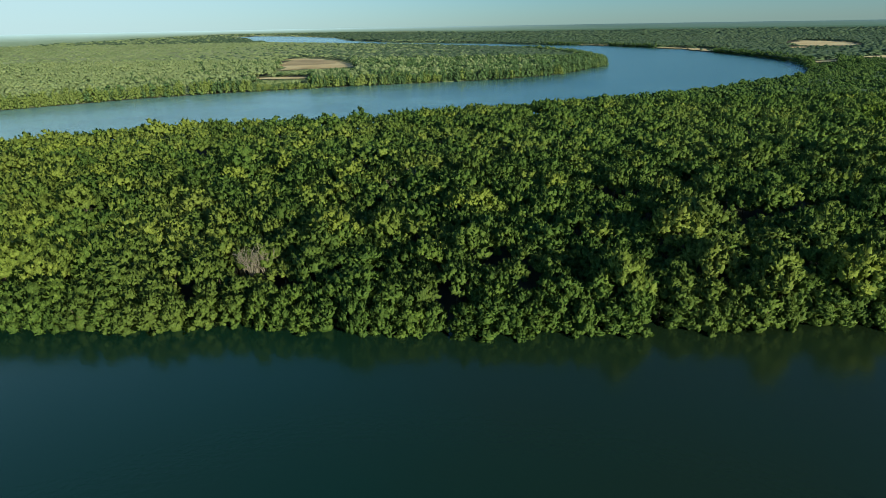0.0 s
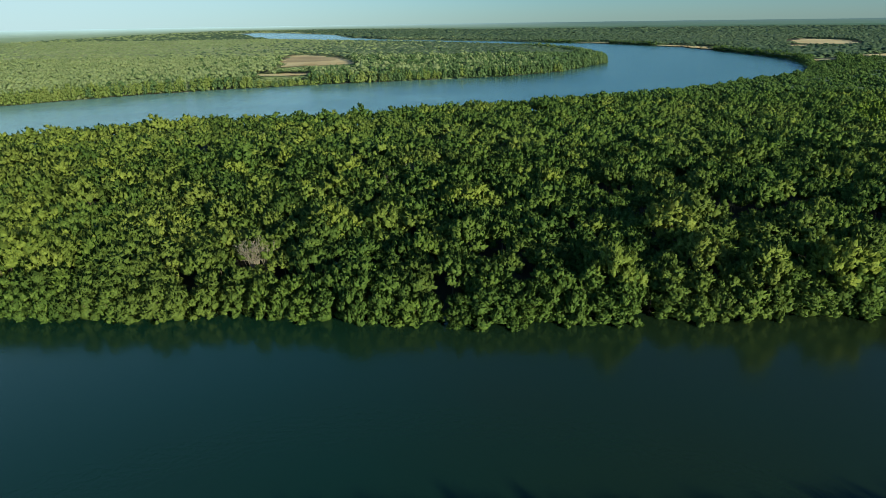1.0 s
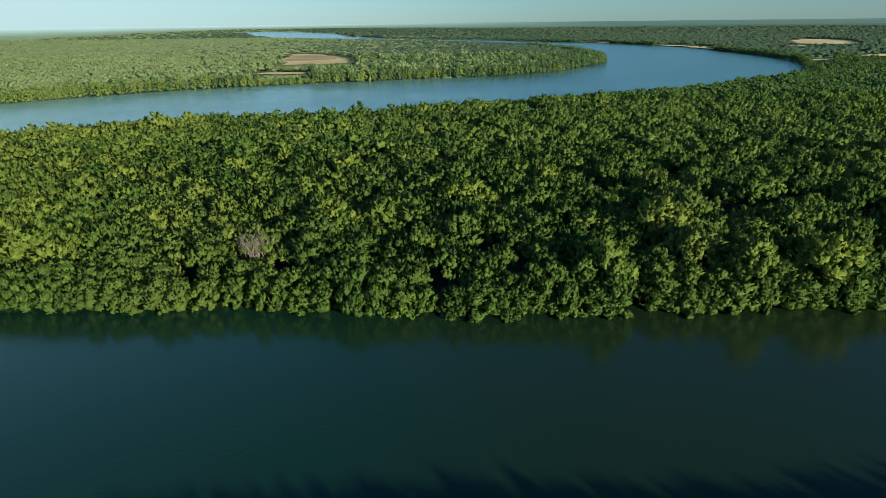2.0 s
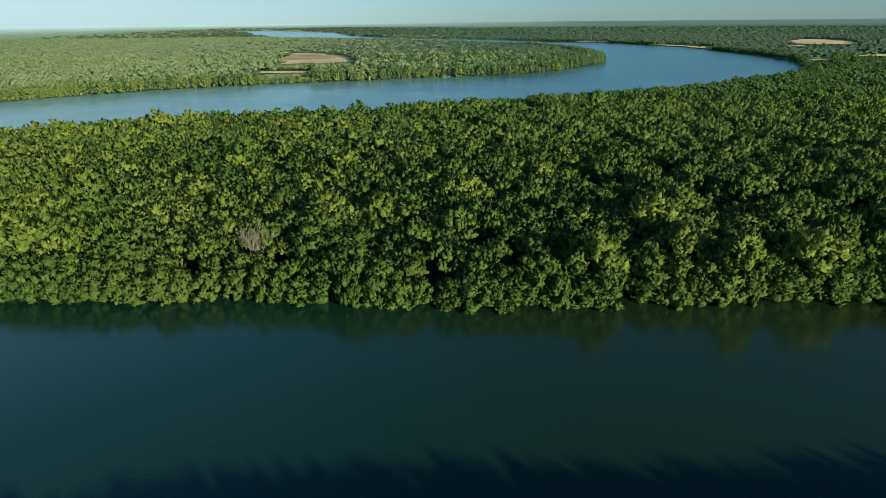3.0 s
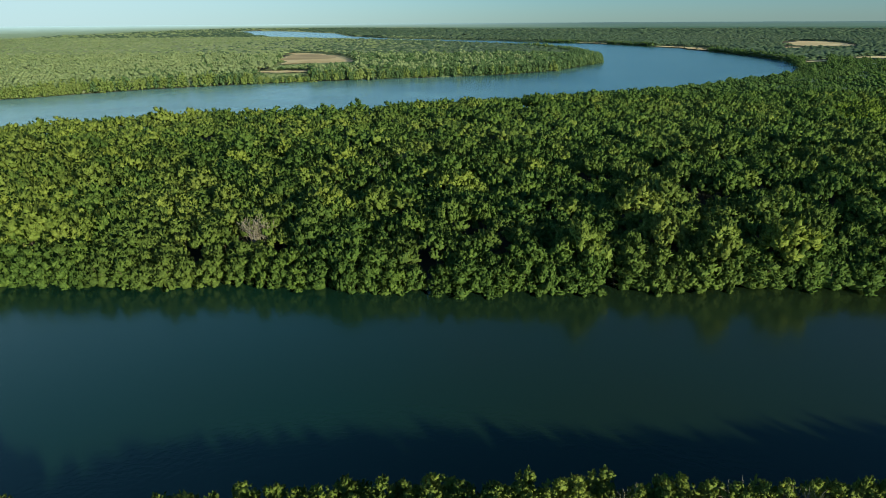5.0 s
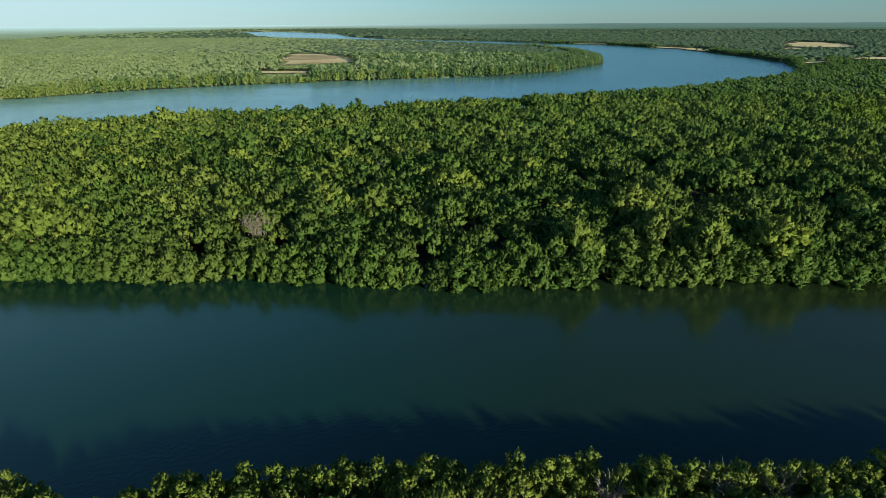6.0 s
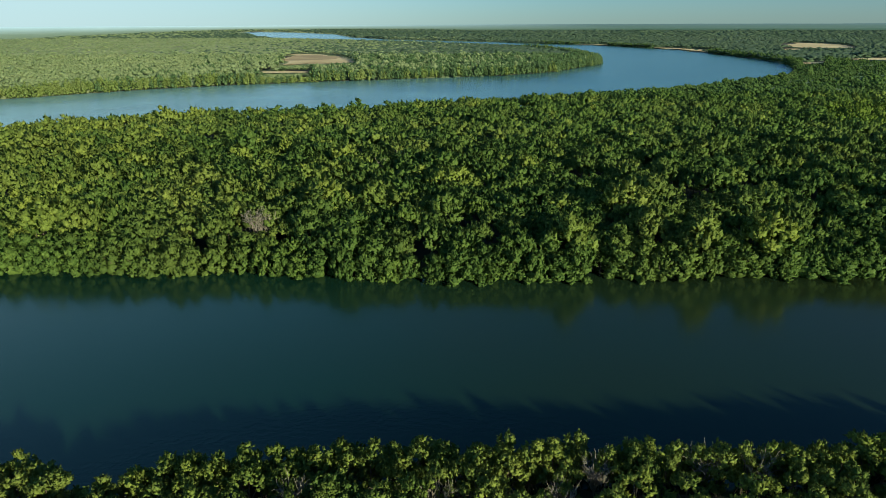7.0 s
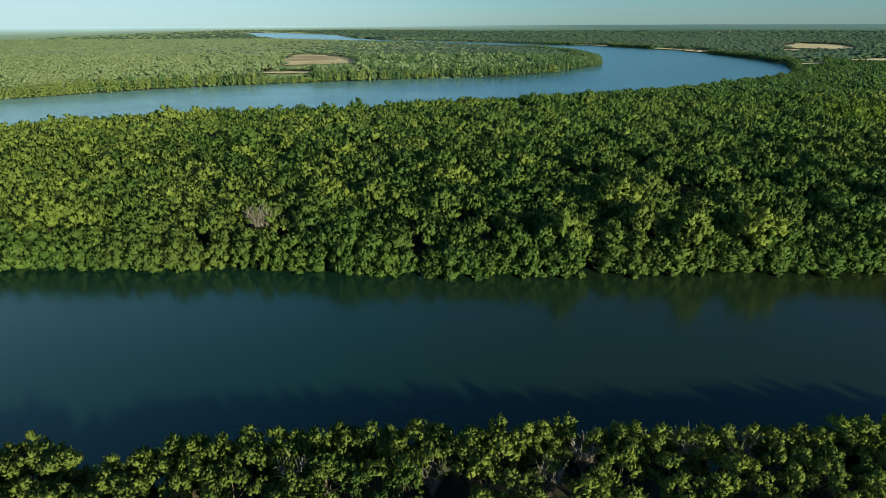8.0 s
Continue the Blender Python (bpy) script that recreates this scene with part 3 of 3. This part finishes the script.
def shore_row(shore, side, x0, x1, step, depth, kinds, size, swell=0.6):
    """Trees shoulder to shoulder along a shore, depth metres inland of it (side: which way inland lies)."""
    x = x0
    while x < x1:
        d = depth + rng.uniform(-0.35, 0.35)
        y = float(shore(x)) + side * d
        if not np.any(np.hypot(x - HOLES[:, 0], (y - HOLES[:, 1]) * 0.8) < HOLES[:, 2]):
            plant(kinds, x, y, float(land_height(np.array(x), np.array(y))), size * float(hummock(x, y)) ** swell * rng.uniform(0.95, 1.04))
        x += step * rng.uniform(0.8, 1.2)


for x, y, size in BROAD:
    plant(broad_trees, x, y, float(land_height(np.array(x), np.array(y))), size)
for x, y in ((28.8, 81.6), (31.2, 82.2), (30.1, 80.2)):
    plant(inner_trees, x, y, float(land_height(np.array(x), np.array(y))), 0.85)
shore_row(shore_n, 1, -80, 90, 3.5, 1.8, bank_trees, 0.97)
shore_row(shore_n, 1, -80, 90, 3.8, 4.7, bank_trees, 1.16)
shore_row(shore_s, -1, -46, 58, 2.3, 1.5, shore_trees, 0.98, 0.1)
shore_row(shore_s, -1, -45, 57, 2.3, 3.3, young_trees, 0.95, 0.1)
px, py = scatter(rng, -44, 55, 17.5, 34, 2.6, lambda x, y: (shore_s(x) - y > 4.6) & (shore_s(x) - y < FRONT_S))
for x, y in zip(px, py):
    plant(young_trees if rng.uniform() < 0.75 else inner_trees, x, y, float(land_height(np.array(x), np.array(y))), float(hummock(x, y)) ** 0.1 * rng.uniform(0.92, 1.0))

# ---------------------------------------------------------------- the woods behind


def template(seed, heads, per_head, sprays, z_top, spread, head_r, tuft_r, fill=0.8, ragged=(0.7, 1.15), rise=1.0, z_low=2.6, skirt=False, droop=0.36, lift=0.6):
    g = np.random.default_rng(seed)
    return foliage(g, *crown(g, heads, per_head, z_low, z_top, spread, head_r, tuft_r, skirt, fill, 0.7, droop), sprays, 1.8, 0.55, OCT, ragged, rise, lift)


def trunks(x, y, size, seed):
    """The bare stems that carry a wood's crowns, leaning a little."""
    g = np.random.default_rng(seed + 200)
    z, n = land_height(x, y), len(x)
    a = np.arange(5) * 2 * math.pi / 5
    ring = np.stack([np.cos(a), np.sin(a)], -1)
    rows = []
    for low, thick in ((-0.2, 0.14), (1.6, 0.1), (4.3, 0.05)):
        lean = g.normal(size=(n, 1, 2)) * 0.06 * max(low, 0)
        flat_xy = np.stack([x, y], -1)[:, None] + lean + ring[None] * thick * g.uniform(0.8, 1.3, (n, 1, 1))
        rows.append(np.concatenate([flat_xy, np.broadcast_to((z + low * size)[:, None, None], (n, 5, 1))], -1))
    v = np.stack(rows, 1).reshape(-1, 3)
    i = (np.arange(n)[:, None, None] * 15 + np.arange(2)[None, :, None] * 5 + np.arange(5)[None, None]).reshape(-1)
    j = (np.arange(n)[:, None, None] * 15 + np.arange(2)[None, :, None] * 5 + (np.arange(5)[None, None] + 1) % 5).reshape(-1)
    ob = new("wood_trunks", mesh_from("wood_trunks", v, np.stack([i, j, j + 5, i + 5], -1), BARK, True))
    return tagged(ob, "thin brown stems under the mangrove canopy", "trunks", kind="stuff")


def wood(name, label, x, y, templates, material, size, seed, widest=1.5):
    g = np.random.default_rng(seed)
    z = land_height(x, y)
    pick = g.integers(len(templates), size=len(x))
    ang = g.uniform(0, 2 * math.pi, len(x))
    wide = size * np.where(g.uniform(size=len(x)) < 0.2, g.uniform(1.12, widest, len(x)), g.uniform(0.8, 1.1, len(x)))
    tall = size * (0.6 + 0.4 * wide / size) * hummock(x, y) * g.uniform(0.9, 1.1, len(x)) * scrub(x, y) * np.interp(inland(x, y), (0, 14), (0.8, 1.0))
    V, T, Q, N, tones, base = [], [], [], [], [], 0
    tone = g.uniform(size=len(x))
    for k, (tv, tt, tq, tn) in enumerate(templates):
        s = np.where(pick == k)[0]
        if not len(s):
            continue
        c, n = np.cos(ang[s])[:, None], np.sin(ang[s])[:, None]
        vx = (tv[:, 0] * c - tv[:, 1] * n) * wide[s, None] + x[s, None]
        vy = (tv[:, 0] * n + tv[:, 1] * c) * wide[s, None] + y[s, None]
        vz = tv[:, 2] * tall[s, None] + z[s, None]
        V.append(np.stack([vx, vy, vz], -1).reshape(-1, 3))
        N.append(np.stack([tn[:, 0] * c - tn[:, 1] * n, tn[:, 0] * n + tn[:, 1] * c, np.broadcast_to(tn[:, 2], vx.shape)], -1).reshape(-1, 3))
        tones.append(np.repeat(tone[s], len(tv)))
        off = base + np.arange(len(s))[:, None, None] * len(tv)
        T.append((tt[None] + off).reshape(-1, 3))
        if len(tq):
            Q.append((tq[None] + off).reshape(-1, 4))
        base += len(s) * len(tv)
    faces = [np.concatenate(T)] + ([np.concatenate(Q)] if Q else [])
    ob = new(name, mesh_from(name, np.concatenate(V), faces, material, True, np.concatenate(tones), np.concatenate(N)))
    return tagged(ob, label, "trees", kind="stuff")



def mixed_wood(label, x, y, templates, size, seed):
    """A wood of two tints: mostly green crowns, some bright, more of these westwards to paint in its light."""
    young = np.random.default_rng(seed + 50).uniform(size=len(x)) < np.interp(-x - 0.25 * (y - 80), (-40, 20, 110), (0.1, 0.22, 1.0))
    for s, material, words in ((~young, LEAF, label), (young, BRIGHT_LEAF, "bright crowns among the green mangroves, massed westwards for its light")):
        if s.any():
            wood("mangrove_wood", words, x[s], y[s], templates, material, size, seed)


NEAR = [template(70 + i, 16, 7, 4, 5.9 + 0.2 * i, 2.5, 0.85, 0.36, 0.72, droop=0.34) for i in range(7)]
MIDDLE = [template(80 + i, 13, 5, 3, 5.9 + 0.2 * i, 2.5, 0.92, 0.42, 0.78, droop=0.34) for i in range(7)]
BACK = [template(90 + i, 9, 3, 1, 5.8 + 0.2 * i, 2.35, 0.95, 0.48, 0.92, (0.7, 1.15), 0.85, lift=0.1, droop=0.32) for i in range(7)]
FAR = [template(100 + i, 8, 0, 0, 5.2 + 0.3 * i, 2.3, 0.95, 0.9, 0.95, (0.7, 1.2), 0.85, droop=0.28) for i in range(6)]
POINT = [template(150 + i, 5, 0, 0, 6.0 + 0.35 * i, 2.2, 1.3, 0.9, 1.0, (0.6, 1.3), 1.0) for i in range(6)]
EDGE = [template(110 + i, 10, 0, 0, 5.6 + 0.35 * i, 1.3, 0.55, 0.8, 0.95, (0.6, 1.3), 1.7, 0.2, True) for i in range(4)]


def in_clearing(x, y):
    hit = np.zeros(x.shape, bool)
    for outline in CLEARINGS.values():
        hit |= inside(np.array(outline, float), x, y)
    return hit


x, y = scatter(rng, -85, 95, 74, 108, 4.4, lambda x, y: (y - shore_n(x) >= FRONT_N) & (y < 102))
mixed_wood("dense green mangrove wood behind the creek shore", x, y, NEAR, 1.0, 1)
trunks(x, y, 1.0, 1)
x2, y2 = scatter(rng, -46, 58, 13, 17.5, 2.7, lambda x, y: shore_s(x) - y > 1.5)
wood("mangrove_wood", "dense green mangrove wood on the near shore", x2, y2, NEAR, LEAF, 0.6, 2)
trunks(x2, y2, 0.6, 2)
# the same wood, unseen under and behind the camera, kept low to let sun through
around = lambda x, y: (np.abs(x - 3) < 30) & (y > -38) & (y < 13)
xa, ya = scatter(rng, -30, 36, -40, 14, 2.7, lambda x, y: around(x, y) & (shore_s(x) - y > 2))
mixed_wood("dense green mangrove wood inland of the near shore", xa, ya, BACK, 0.6, 16)
trunks(xa, ya, 0.6, 16)
xb, yb = scatter(rng, -75, 85, 3, 34, 3.1, lambda x, y: (shore_s(x) - y > 2) & ((y < 13) | (x < -46) | (x > 58)) & ~around(x, y))
wood("mangrove_wood", "green mangrove wood behind the near shore", xb, yb, BACK, LEAF, 0.6, 13)
trunks(xb, yb, 0.6, 13)
xc, yc = scatter(rng, -75, 85, -60, 3, 3.1, lambda x, y: (y < 3) & ~around(x, y))
wood("mangrove_wood", "green mangrove wood inland of the near shore", xc, yc, FAR, LEAF, 0.6, 14)
trunks(xc, yc, 0.6, 14)
x3, y3 = scatter(rng, -190, 200, 74, 175, 4.75, lambda x, y: (inland(x, y) > 1) & in_view(x, y, 10) & ((y >= 102) | (x < -85) | (x >= 95)))
mixed_wood("dense green mangrove canopy in low sun", x3, y3, MIDDLE, 1.0, 3)
trunks(x3, y3, 1.0, 3)
x4, y4 = scatter(rng, -260, 330, 174, 300, 4.65, lambda x, y: (inland(x, y) > 1.2) & in_view(x, y, 10) & ~in_clearing(x, y) & (y < np.interp(x, *zip(*RIVER_NEAR))) & ~inside(MARSH + (-6, -14), x, y) & ~inside(MARSH, x, y))
mixed_wood("green mangrove canopy towards the wide river", x4, y4, BACK, 1.0, 4)
xm, ym = scatter(rng, 140, 240, 200, 300, 4.2, lambda x, y: inside(MARSH + (-6, -14), x, y) | inside(MARSH, x, y))
wood("marsh_scrub", "bright green low scrub round a marsh clearing", xm, ym, BACK, MARSH_LEAF, 0.95, 12)
x5, y5 = scatter(rng, 60, 560, 299, 620, 4.4, lambda x, y: (inland(x, y) > 1.5) & in_view(x, y, 10) & (x > 60) & (y < 1.5 * x + 330) & ~inside(RIVER, x, y) & (y < 620) & ~in_clearing(x, y) & ((x > 150) | (y < 400)))
wood("mangrove_wood", "distant green mangrove canopy beside the river bend", x5, y5, FAR, BENDWOOD, 1.0, 5)
point = lambda x, y: (inland(x, y) > 1.5) & ~in_clearing(x, y) & in_view(x, y, 20)
x6, y6 = scatter(rng, -560, 185, 330, 720, 5.1, lambda x, y: point(x, y) & (y > 1.0 * x + 300) & (inland(x, y) > 13))
# crowns with haze in their colour grow commoner towards the west
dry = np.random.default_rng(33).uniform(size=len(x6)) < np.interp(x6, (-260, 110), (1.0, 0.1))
wood("point_woodland", "green woodland on the river point, paled for haze", x6[dry], y6[dry], POINT, HAZED_WEST, 1.08, 6)
wood("point_woodland", "green mangrove woodland on the river point", x6[~dry], y6[~dry], POINT, POINTWOOD, 1.08, 17)
x7, y7 = scatter(rng, -560, 185, 230, 1000, 3.4, lambda x, y: point(x, y) & (inland(x, y) <= 13) & (y > 0.6 * x + 330))
pale = np.random.default_rng(34).uniform(size=len(x7)) < np.interp(x7, (-240, 60), (1.0, 0.15))
wood("shore_fringe", "bright green mangrove fringe along the river point", x7[pale], y7[pale], EDGE, FRINGE, 1.25, 7)
wood("shore_fringe", "grey-green mangrove fringe along the river point", x7[~pale], y7[~pale], EDGE, POINTWOOD, 1.25, 19)
clump = [(OCT_V * np.random.default_rng(120 + i).uniform(0.6, 1.2, (6, 1)) * (3.5, 3.5, 1.2) + (0, 0, 3.9), OCT_F, np.zeros((0, 4), int), unit(OCT_V + (0, 0, 0.5))) for i in range(6)]
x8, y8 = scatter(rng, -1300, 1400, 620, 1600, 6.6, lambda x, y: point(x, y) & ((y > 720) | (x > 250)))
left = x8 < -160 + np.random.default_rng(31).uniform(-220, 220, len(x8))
wood("far_woodland", "distant green woodland crowns paled for haze on flat land", x8[left], y8[left], clump, HAZED_WEST, 1.0, 8)
wood("far_woodland", "distant woodland crowns greyed for haze beyond the bend", x8[~left], y8[~left], clump, HAZED_FAR, 1.0, 8)
xo, yo = scatter(rng, 60, 380, 480, 1400, 4.2, lambda x, y: (inland(x, y) > 1.2) & (inland(x, y) <= 9) & (x > 0.5 * (1100 - y) + 30) & (x > 190) & ~in_clearing(x, y) & ~in_clearing(x + 9, y + 3))
wood("shore_fringe", "dark green mangrove fringe along the outer bend", xo, yo, EDGE, BENDWOOD, 1.1, 15)

def far_start(x, y):
    """How far off the glowing hazy backdrop begins, each way, set to suit the camera's view."""
    return np.interp(np.degrees(np.arctan2(x, y)), (-58, -32, -22, -17, -8, 4, 58), (1750, 1850, 2800, 3250, 3250, 2700, 2700))


broad = [(OCT_V * np.random.default_rng(140 + i).uniform(0.6, 1.2, (6, 1)) * (6.4, 6.4, 1.6) + (0, 0, 3.2), OCT_F, np.zeros((0, 4), int), unit(OCT_V + (0, 0, 0.5))) for i in range(6)]
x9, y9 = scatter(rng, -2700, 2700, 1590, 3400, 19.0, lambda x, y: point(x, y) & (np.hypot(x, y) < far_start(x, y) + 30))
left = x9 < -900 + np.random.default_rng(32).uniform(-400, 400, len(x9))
wood("far_woodland", "distant woodland crowns paled for haze near the horizon", x9[left], y9[left], broad, HAZED_WEST, 1.4, 9)
wood("far_woodland", "distant woodland crowns greyed for haze near the horizon", x9[~left], y9[~left], broad, HAZED_FAR, 1.4, 18)


def canopy(x, y):
    bump = np.array([noise.fractal(Vector((a * 0.05, b * 0.05, 0.0)), 0.8, 2.0, 4) for a, b in zip(x.ravel(), y.ravel())]).reshape(x.shape)
    d = np.minimum(inland(x, y), 60)
    z = np.interp(d, (-2, 5, 16), (-3.0, 0.0, 4.6)) + bump * 1.3 * (d > 6)
    low = (scrub(x, y) < 1) | in_clearing(x, y)
    for axis in (0, 1):
        low = low | np.roll(low, 1, axis) | np.roll(low, -1, axis)
    z = np.where(low, -2.0, z)
    return z + np.interp(np.hypot(x, y), (2600, 4700), (0, 9.0)) * (d > 0) - np.interp(y, (330, 640), (0.5, 0))


v, f = sheet(graded([(-5000, -1500, 120), (-1500, -600, 30), (-600, 700, 16), (700, 1500, 30), (1500, 5000, 120)]), graded([(330, 800, 14), (800, 1600, 20), (1600, 3300, 40)]), canopy)
tagged(new("distant_forest", mesh_from("distant_forest", v, f, FOREST, False)), "flat distant forest canopy reaching the horizon", "forest", kind="stuff")


def backdrop_rise():
    """The added glowing backdrop all along the horizon, with a front, a slope, a top and a back."""
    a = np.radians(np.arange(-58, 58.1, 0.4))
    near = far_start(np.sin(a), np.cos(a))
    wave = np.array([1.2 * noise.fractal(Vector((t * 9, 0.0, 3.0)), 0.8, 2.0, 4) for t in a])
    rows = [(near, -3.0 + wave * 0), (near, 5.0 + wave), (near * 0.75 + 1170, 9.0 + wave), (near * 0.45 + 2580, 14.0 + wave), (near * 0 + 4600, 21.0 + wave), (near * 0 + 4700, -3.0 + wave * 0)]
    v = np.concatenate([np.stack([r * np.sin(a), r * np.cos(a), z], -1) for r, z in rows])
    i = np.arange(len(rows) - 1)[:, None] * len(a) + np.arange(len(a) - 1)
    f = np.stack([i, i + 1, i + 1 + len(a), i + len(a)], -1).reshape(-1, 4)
    return tagged(new("backdrop", mesh_from("backdrop", v, f, HAZE_RISE, True)), "glowing backdrop rise with painted haze along the horizon", "backdrop", kind="structure")


backdrop_rise()

# ---------------------------------------------------------------- dead trees


def bare_tree(seed, height, spread, label, thick=1.0, boughs=14):
    g = np.random.default_rng(seed)
    tree = tagged(new("dead_tree"), label, "tree", "bare dead trees in the wood")
    v, q = tube(bent(g, (0, 0, -0.2), (0.2, 0.1, height * 0.62), 0, 0.1), np.linspace(0.12, 0.05, 5) * thick, 6)
    part("trunk", mesh_from("trunk", v, q, BARE, True), tree)
    for i in range(boughs):
        a = i * 2.4 + g.uniform(-0.3, 0.3)
        z0 = height * g.uniform(0.25, 0.6) * (1 if thick == 1 else 0.5)
        tip = np.array((spread * g.uniform(0.5, 1) * math.cos(a), spread * g.uniform(0.5, 1) * math.sin(a), height * g.uniform(0.75, 1.0)))
        path = bent(g, (0.1 * z0 / height, 0.05, z0), tip, 0.1, 0.09, 6)
        V, F, n = [], [], 0
        lines = [(path, np.linspace(0.055, 0.018, 6) * thick)]
        for k in range(9):
            s = path[int(g.integers(2, 6))]
            e = s + g.normal(size=3) * 0.32 + (0.2 * math.cos(a), 0.2 * math.sin(a), 0.5)
            lines.append((bent(g, s, e, 0, 0.05, 4), np.linspace(0.028, 0.012, 4)))
        for p, r in lines:
            v, q = tube(p, r, 4)
            V.append(v), F.append(q + n)
            n += len(v)
        part("branch", mesh_from("branch", np.concatenate(V), np.concatenate(F), BARE, True), tree)
    return tree


def stand_dead(kinds, spots, wide):
    for i, (x, y, s) in enumerate(spots):
        m = pose(x, y, float(land_height(np.array(float(x)), np.array(float(y)))), 0, 0, 77 * i) @ Matrix.Diagonal((s * wide, s * wide, s, 1))
        if i < len(kinds):
            kinds[i].matrix_basis = m
        else:
            copy_thing(kinds[i % len(kinds)], m)


stand_dead([bare_tree(7 + i, 6.2, 1.7, "bare grey dead tree standing among green mangroves") for i in range(3)],
           ((-29.3, 92.6, 1.2), (-30.7, 93.2, 1.12), (-27.9, 92.8, 1.12), (-29.9, 91.6, 1.05), (-12, 145, 0.9), (-7, 153, 0.9)), 0.95)
stand_dead([bare_tree(27 + i, 3.7, 1.25, "dry leafless grey shrub among near mangroves", 0.45, 26) for i in range(2)],
           ((-8.2, 24.4, 1.0), (17.2, 27.3, 1.0), (13.6, 24, 0.95), (3.6, 24.4, 0.92), (26.8, 28.4, 1.02), (31.4, 28, 1.0)), 1.0)
